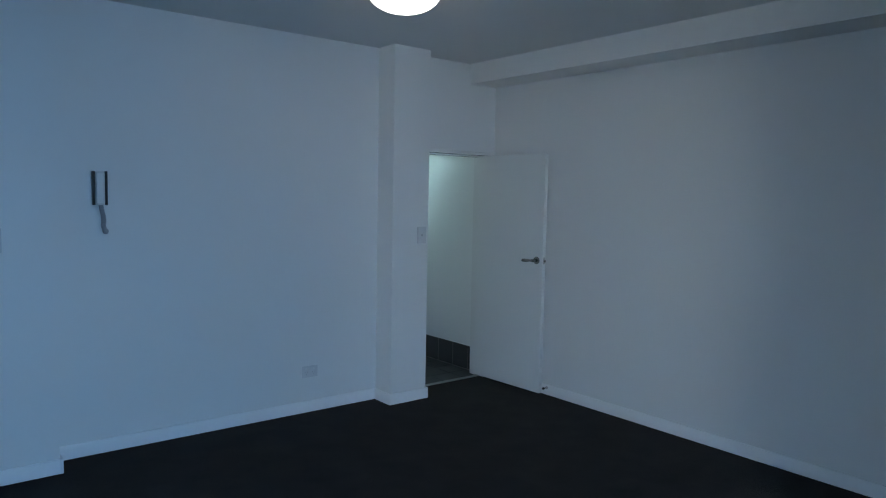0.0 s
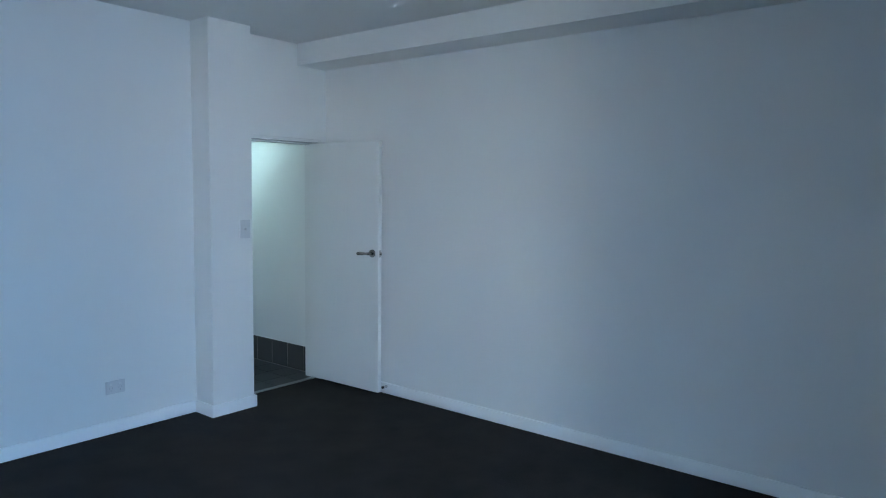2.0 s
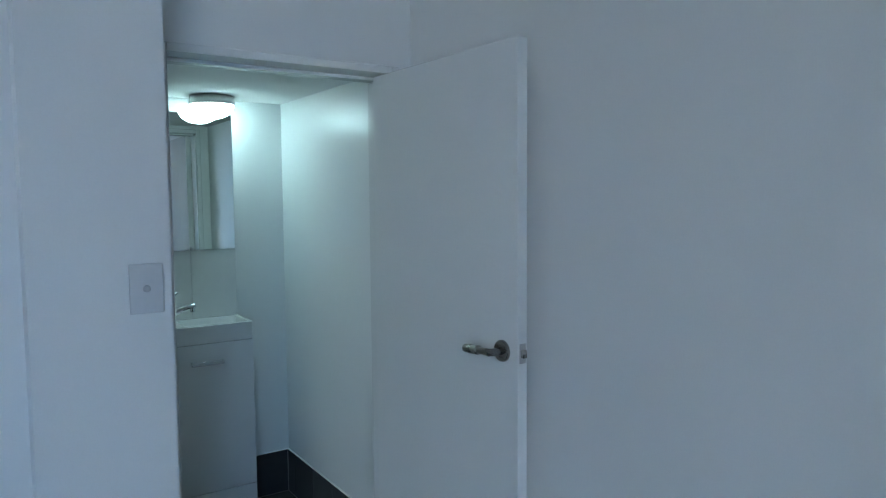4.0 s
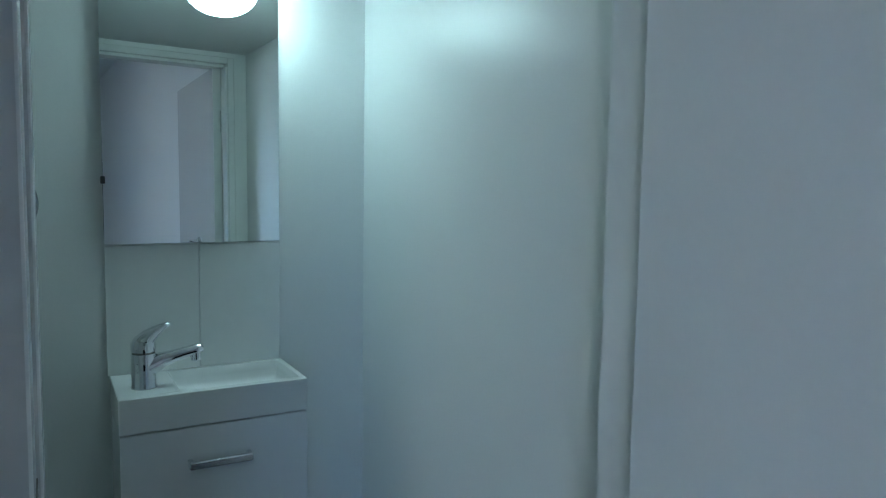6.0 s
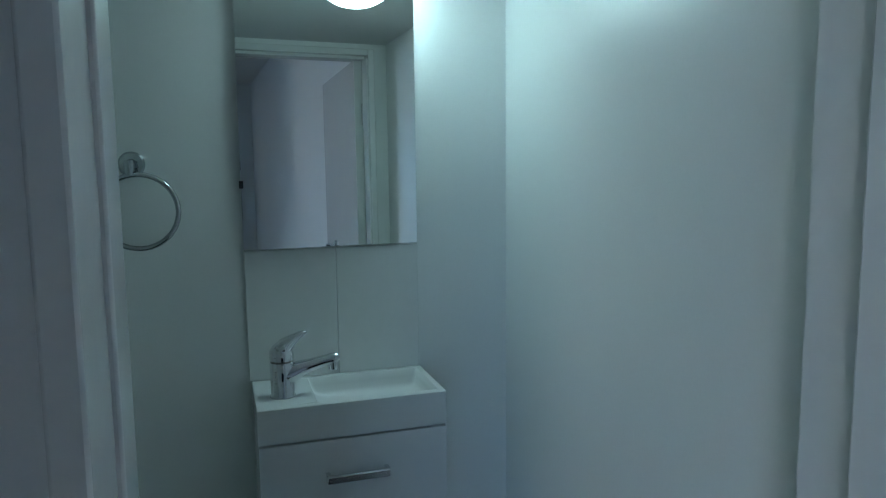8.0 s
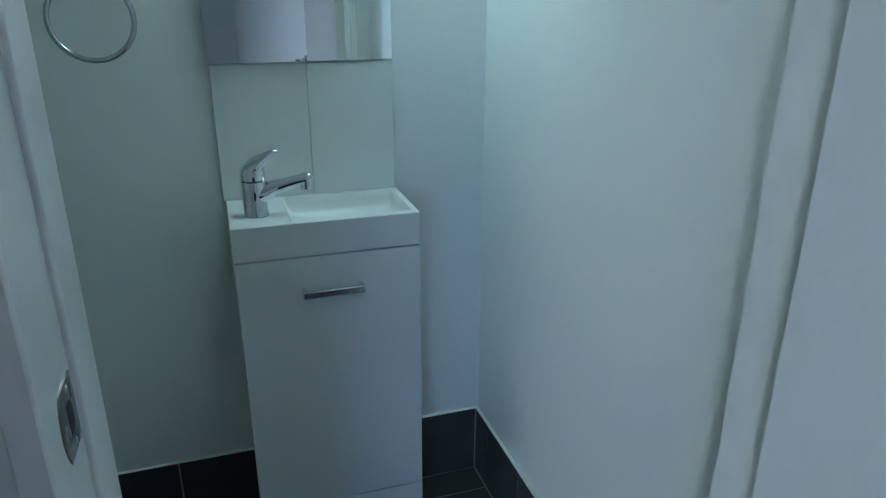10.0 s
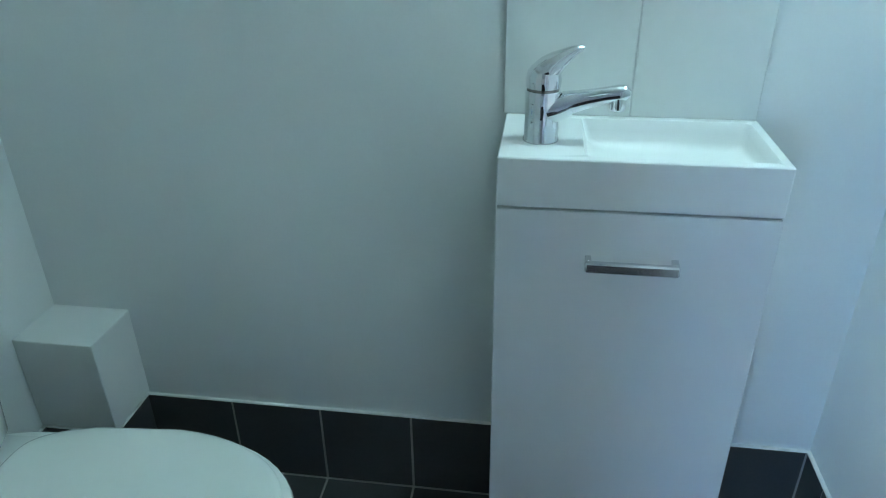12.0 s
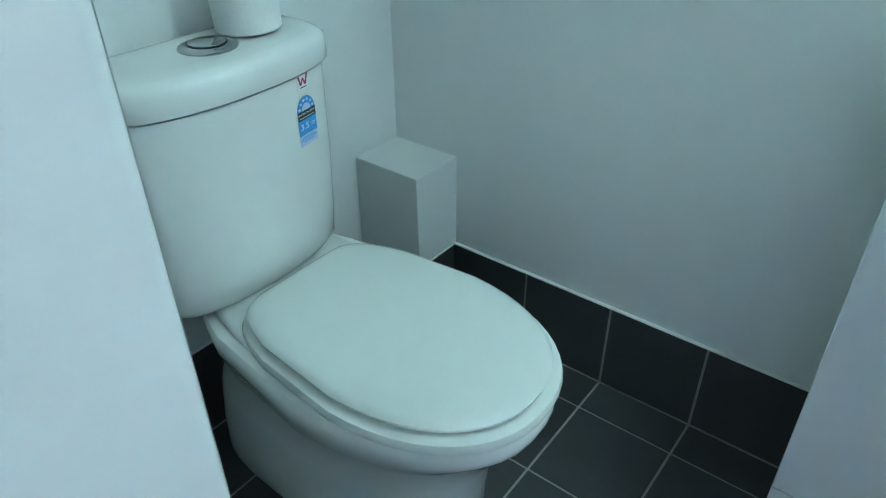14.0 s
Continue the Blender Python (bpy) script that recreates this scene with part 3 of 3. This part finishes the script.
def egg(z, back, front, wide, rear, k=40):
    """Seat-like outline about the x axis: straight back edge of half-width rear at x = back, round front."""
    mid = back + (front - back) * 0.48
    out = []
    for i in range(k):
        a = 2 * math.pi * (i + 0.5) / k
        c, s_ = math.cos(a), math.sin(a)
        if c >= 0:
            x = mid + (front - mid) * abs(c) ** (2 / 2.22)
            y = wide * math.copysign(abs(s_) ** (2 / 2.22), s_)
        else:
            x = mid - (mid - back) * abs(c) ** (2 / 9)
            u = (mid - x) / (mid - back)
            y = (wide + (rear - wide) * u ** 2.2) * math.copysign(abs(s_) ** (2 / 9), s_)
        out.append((x, y, z))
    return out


def dee(z, half, deep, bulge, back=0.0, k=40):
    """Cistern outline: flat back on x = back, bowed front."""
    out = []
    n = k - 8
    for i in range(n):
        u = -1 + 2 * i / (n - 1)
        edge = max(0.0, abs(u) - 0.72) / 0.28
        x = deep + bulge * (1 - u * u) - 0.045 * half / 0.2 * edge ** 2.4
        out.append((x, half * math.sin(u * math.pi / 2 * 0.92) / math.sin(math.pi / 2 * 0.92), z))
    for u, x in ((0.985, 0.038), (0.955, 0.014), (0.89, 0.0), (0.3, 0.0), (-0.3, 0.0), (-0.89, 0.0), (-0.955, 0.014), (-0.985, 0.038)):
        out.append((back + x * min(1.0, half / 0.2) ** 3, half * u, z))
    return out


CISTERN_SHIFT = -0.038
SEAT_SHIFT = -0.010


def toilet(at):
    """Close-coupled suite; origin on the floor at the wall; it faces +x."""
    s = thing("toilet", at, "white ceramic toilet suite with its lid closed", "toilet")
    body = rings([dee(0.417, 0.162, 0.1, 0.05, 0.02), dee(0.424, 0.186, 0.12, 0.06, 0.008), dee(0.442, 0.195, 0.128, 0.063), dee(0.50, 0.197, 0.131, 0.065), dee(0.62, 0.201, 0.134, 0.065), dee(0.788, 0.203, 0.134, 0.065)])
    part("cistern", body, CERAMIC, s).location.y = CISTERN_SHIFT
    lid = rings([dee(0.7885, 0.196, 0.125, 0.062), dee(0.7925, 0.196, 0.125, 0.062), dee(0.7935, 0.207, 0.141, 0.066), dee(0.796, 0.2085, 0.1425, 0.066), dee(0.826, 0.2085, 0.1425, 0.066), dee(0.836, 0.207, 0.14, 0.066, 0.004), dee(0.8425, 0.202, 0.134, 0.064, 0.011), dee(0.8458, 0.193, 0.123, 0.061, 0.021), dee(0.8468, 0.164, 0.1, 0.055, 0.034), dee(0.847, 0.094, 0.085, 0.03, 0.05)])
    lid = part("cistern_lid", lid, CERAMIC, s)
    lid.location.y = CISTERN_SHIFT
    part("flush_plate", lathe([(0.0, 0.0), (0.047, 0.0), (0.047, 0.002), (0.043, 0.005), (0.033, 0.0065), (0.0, 0.007)], 36, "z", False), PLATE_CHROME, lid, "chrome flush plate").location = (0.106, -0.003, 0.8465)
    part("button_gap", lathe([(0.0, 0.0), (0.0315, 0.0), (0.0315, 0.0008), (0.0, 0.0008)], 36, "z", False), BLACK, lid, "dark ring round the button").location = (0.104, -0.002, 0.8532)
    part("flush_button", lathe([(0.0, 0.0), (0.0295, 0.0), (0.0295, 0.001), (0.027, 0.0025), (0.0, 0.0015)], 36, "z", False), PLATE_CHROME, lid, "chrome dual flush button").location = (0.104, -0.002, 0.854)

    def pan_ring(z, back, front, wide, rear):
        high = min(1.0, max(0.0, (z - 0.2) / 0.12))
        return [(x, y + SEAT_SHIFT * high * min(1.0, x / 0.3), h) for x, y, h in egg(z, back, front, wide, rear, 48)]

    pan = rings([pan_ring(0.0, 0.05, 0.600, 0.178, 0.158), pan_ring(0.02, 0.045, 0.605, 0.181, 0.158), pan_ring(0.10, 0.045, 0.610, 0.182, 0.152), pan_ring(0.20, 0.055, 0.635, 0.182, 0.142),
                 pan_ring(0.28, 0.068, 0.664, 0.186, 0.126), pan_ring(0.315, 0.062, 0.694, 0.197, 0.118), pan_ring(0.335, 0.045, 0.715, 0.202, 0.121), pan_ring(0.352, 0.03, 0.729, 0.207, 0.124), pan_ring(0.368, 0.03, 0.734, 0.209, 0.124),
                 pan_ring(0.382, 0.03, 0.733, 0.208, 0.124), pan_ring(0.391, 0.034, 0.726, 0.203, 0.119), pan_ring(0.395, 0.06, 0.709, 0.187, 0.10)])
    part("pan", pan, CERAMIC, s)
    half = ((0.032, 0.112), (0.06, 0.128), (0.12, 0.148), (0.18, 0.164), (0.225, 0.173), (0.27, 0.180), (0.31, 0.184))
    plan = [(x, -y) for x, y in half] + [(x, y) for x, y in half[::-1]]
    part("deck", rings([[(x, y * f, z - min(drop, max(0.0, x - 0.20) * 0.25) * k) for x, y in plan] for z, f, drop, k in ((0.385, 1.0, 0.0, 0), (0.404, 1.01, 0.019, 0.6), (0.4125, 0.985, 0.019, 0.9), (0.4165, 0.945, 0.019, 1))]), CERAMIC, s)
    seat = rings([egg(0.396, 0.206, 0.729, 0.192, 0.138, 48), egg(0.399, 0.200, 0.738, 0.200, 0.145, 48), egg(0.410, 0.198, 0.740, 0.202, 0.147, 48), egg(0.418, 0.201, 0.737, 0.199, 0.144, 48), egg(0.4215, 0.210, 0.725, 0.187, 0.134, 48)])
    part("seat", seat, SEAT, s).location.y = SEAT_SHIFT
    lid2 = rings([egg(0.4255, 0.212, 0.712, 0.176, 0.126, 48), egg(0.428, 0.205, 0.721, 0.185, 0.133, 48), egg(0.435, 0.203, 0.723, 0.187, 0.134, 48), egg(0.440, 0.206, 0.720, 0.184, 0.131, 48), egg(0.4440, 0.213, 0.712, 0.176, 0.124, 48),
                  egg(0.4472, 0.226, 0.697, 0.160, 0.111, 48), egg(0.4490, 0.27, 0.643, 0.116, 0.078, 48), egg(0.4495, 0.37, 0.543, 0.055, 0.035, 48)])
    part("seat_lid", lid2, SEAT, s, "closed white plastic lid").location.y = SEAT_SHIFT
    stickers(s)
    return s


def stickers(parent):
    """Two water rating stickers on the bowed cistern front; their plane has x to the viewer's right and y up."""
    m = pose(0.1906, 0.069, -0.056, 90, 0, 90 + 10) @ Matrix.Diagonal((1.42, 1.08, 1.0, 1.0))

    def piece(name, lo, hi, lift, material, label="", owner=None):
        ob = part(name, box((*lo, 0.0003 + lift), (*hi, 0.0006 + lift)), material, owner or parent, label, smooth=False)
        if not owner:
            ob.matrix_basis = m
        return ob

    card = piece("rating_sticker", (-0.017, 0.668), (0.017, 0.725), 0, PALE_BLUE, "blue and white water rating sticker")
    arch = bmesh.new()
    ring = [(0.0165 * math.cos(a), 0.7245 + 0.0235 * math.sin(a)) for a in (math.pi * k / 20 for k in range(21))]
    rings([[(x, y, z) for x, y in ring] for z in (0.0003, 0.0008)], True, arch)
    part("arch", arch, BLUE, card, "blue arch", smooth=False)
    core = bmesh.new()
    ring = [(0.0085 * math.cos(a), 0.7245 + 0.012 * math.sin(a)) for a in (math.pi * k / 16 for k in range(17))]
    rings([[(x, y, z) for x, y in ring] for z in (0.0006, 0.0010)], True, core)
    part("arch_centre", core, PALE_BLUE, card, smooth=False)
    for k in range(6):
        a = math.pi * (k + 0.5) / 6
        star = box((-0.0018, -0.0018, 0.0006), (0.0018, 0.0018, 0.0010))
        ob = part("star", star, WHITE_INK if k > 2 else PALE_BLUE, card, smooth=False)
        ob.matrix_basis = pose(0.0128 * math.cos(a), 0.7245 + 0.0178 * math.sin(a), 0, 0, 0, math.degrees(a) + 45)
    piece("black_band", (-0.0168, 0.711), (0.0168, 0.7255), 0.0006, INK, owner=card)
    piece("blue_field", (-0.0168, 0.686), (0.0168, 0.711), 0.0005, BLUE, owner=card)
    letters("print", "WATER RATING", 0.0046, WHITE_INK, card, pose(0, 0.7205, 0.0014))
    piece("print_bar", (-0.014, 0.7135), (0.014, 0.7153), 0.0009, GREY_PLASTIC, owner=card)
    letters("print", "3.5", 0.014, WHITE_INK, card, pose(-0.006, 0.6995, 0.0013))
    piece("print_bar", (0.006, 0.700), (0.015, 0.7018), 0.0008, PALE_BLUE, owner=card)
    piece("print_bar", (0.006, 0.6965), (0.013, 0.698), 0.0008, PALE_BLUE, owner=card)
    for y, w in ((0.681, 0.013), (0.6775, 0.015), (0.674, 0.01)):
        piece("print_bar", (-w, y), (w, y + 0.0014), 0.0004, BLUE, owner=card)
    mark = piece("approval_sticker", (-0.010, 0.7595), (0.010, 0.782), 0, WHITE_INK, "small white sticker with a red mark")
    bm = bmesh.new()
    for k, (x0, y0, x1, y1) in enumerate(((-0.008, 0.781, -0.0045, 0.766), (-0.0045, 0.766, 0.0, 0.777), (0.0, 0.777, 0.004, 0.766), (0.004, 0.766, 0.0085, 0.782))):
        w = 0.0013
        rings([[(x0 - w, y0, z), (x0 + w, y0, z), (x1 + w, y1, z), (x1 - w, y1, z)] for z in (0.0006, 0.0009 + 0.00005 * k)], True, bm)
    part("red_mark", bm, RED, mark, "red zigzag mark", smooth=False)
    piece("print_bar", (-0.006, 0.7618), (0.006, 0.763), 0.0004, INK, owner=mark)


toilet(pose(LEFT + 0.004, 0.757, 0))


def toilet_roll(at):
    s = thing("toilet_roll", at, "white toilet paper roll standing on the cistern", "toilet roll")
    part("paper", lathe([(0.0215, 0.001), (0.053, 0.0), (0.0555, 0.003), (0.0555, 0.105), (0.053, 0.108), (0.0215, 0.107), (0.0215, 0.001)], 40, "z", False), PAPER, s)
    part("core", lathe([(0.0185, 0.001), (0.0212, 0.001), (0.0212, 0.106), (0.0185, 0.106), (0.0185, 0.001)], 28, "z", False), CARD, s, "brown card core")


toilet_roll(pose(-1.629, 0.815, 0.8493, 0, -2.8, 0))

# splash tiles, sealant, floor and skirting tiles
back_wall = bpy.data.objects["wall_ensuite_back"]
east_wall = bpy.data.objects["wall_ensuite_right"]
left_wall = bpy.data.objects["wall_ensuite_left"]
north_wall = bpy.data.objects["wall_north"]
for a, b in ((-0.6850, -0.4650), (-0.4630, -0.2510)):
    part("splash_tile", box((a, BACK - 0.0075, 0.9525), (b, BACK + 0.001, 1.276), 0.0012), WHITE_TILE, back_wall, "white ceramic splash tile")
part("splash_grout", box((-0.4651, BACK - 0.005, 0.9525), (-0.4629, BACK + 0.001, 1.276)), SWITCH, back_wall)

floor_e = structure("floor_ensuite", box((LEFT, 0.06, -0.15), (0, BACK, -0.003)), GROUT, "charcoal tiled ensuite floor with grey grout", "tiled floor")
J = 0.0026
SK = 0.220
X0, Y0 = -0.8795, 1.160
xs = sorted({round(X0 + STEP * k, 4) for k in range(-5, 6) if LEFT + 0.01 < X0 + STEP * k < -0.012} | {LEFT + 0.008, -0.008})
ys = sorted({round(Y0 - STEP * k, 4) for k in range(0, 7) if 0.075 < Y0 - STEP * k < BACK - 0.01} | {0.062, BACK - 0.008})
shared = {}


def tile(parent, a, b, c, d, e, f):
    """One bevelled tile from (a, c, e) to (b, d, f); alike sizes share a mesh."""
    key = tuple(round(v, 4) for v in (b - a, d - c, f - e))
    if key not in shared:
        shared[key] = mesh_of("tile", box(tuple(-v / 2 for v in key), tuple(v / 2 for v in key), 0.0009), TILE)
    ob = new("tile", shared[key])
    ob.location = ((a + b) / 2, (c + d) / 2, (e + f) / 2)
    ob.parent = parent
    return ob


for a, b in zip(xs, xs[1:]):
    for c, d in zip(ys, ys[1:]):
        tile(floor_e, a + J, b - J, c + J, d - J, -0.008, 0.0)
for a, b in zip(xs, xs[1:]):
    tile(back_wall, a + J, b - J, BACK - 0.008, BACK + 0.001, 0.002, SK)
    if b < -0.83:
        tile(north_wall, a + J, b - J, T - 0.001, T + 0.008, 0.002, SK)
for c, d in zip(ys, ys[1:]):
    if d > T + 0.05:
        c = max(c, T + 0.008)
        tile(east_wall, -0.008, 0.001, c + J, d - J, 0.002, SK)
        tile(left_wall, LEFT - 0.001, LEFT + 0.008, c + J, d - J, 0.002, SK)
# grout behind the skirting joints and the sealant along its top
part("skirting_grout", box((LEFT, BACK - 0.006, 0.0), (0, BACK + 0.001, SK)), GROUT, back_wall)
part("skirting_grout", box((-0.006, T, 0.0), (0.001, BACK, SK)), GROUT, east_wall)
part("skirting_grout", box((LEFT - 0.001, T, 0.0), (LEFT + 0.006, BACK, SK)), GROUT, left_wall)
part("sealant", box((LEFT + 0.008, BACK - 0.0095, SK - 0.001), (-0.008, BACK + 0.001, SK + 0.0035), 0.002), CAULK, back_wall)
part("sealant", box((-0.0095, T, SK - 0.001), (0.001, BACK, SK + 0.0035), 0.002), CAULK, east_wall)
part("sealant", box((LEFT - 0.001, T, SK - 0.001), (LEFT + 0.0095, BACK, SK + 0.0035), 0.002), CAULK, left_wall)
part("sealant", box((LEFT, 1.1195, SK - 0.001), (-1.5295, 1.131, SK + 0.004), 0.002), CAULK, PIPE_BOX)
part("sealant", box((-1.541, 1.131, SK - 0.001), (-1.5295, BACK - 0.009, SK + 0.004), 0.002), CAULK, PIPE_BOX)
tile(PIPE_BOX, LEFT + 0.009, -1.5325, 1.1215, 1.130, 0.002, SK)
tile(PIPE_BOX, -1.540, -1.5315, 1.1325, BACK - 0.009, 0.002, SK)
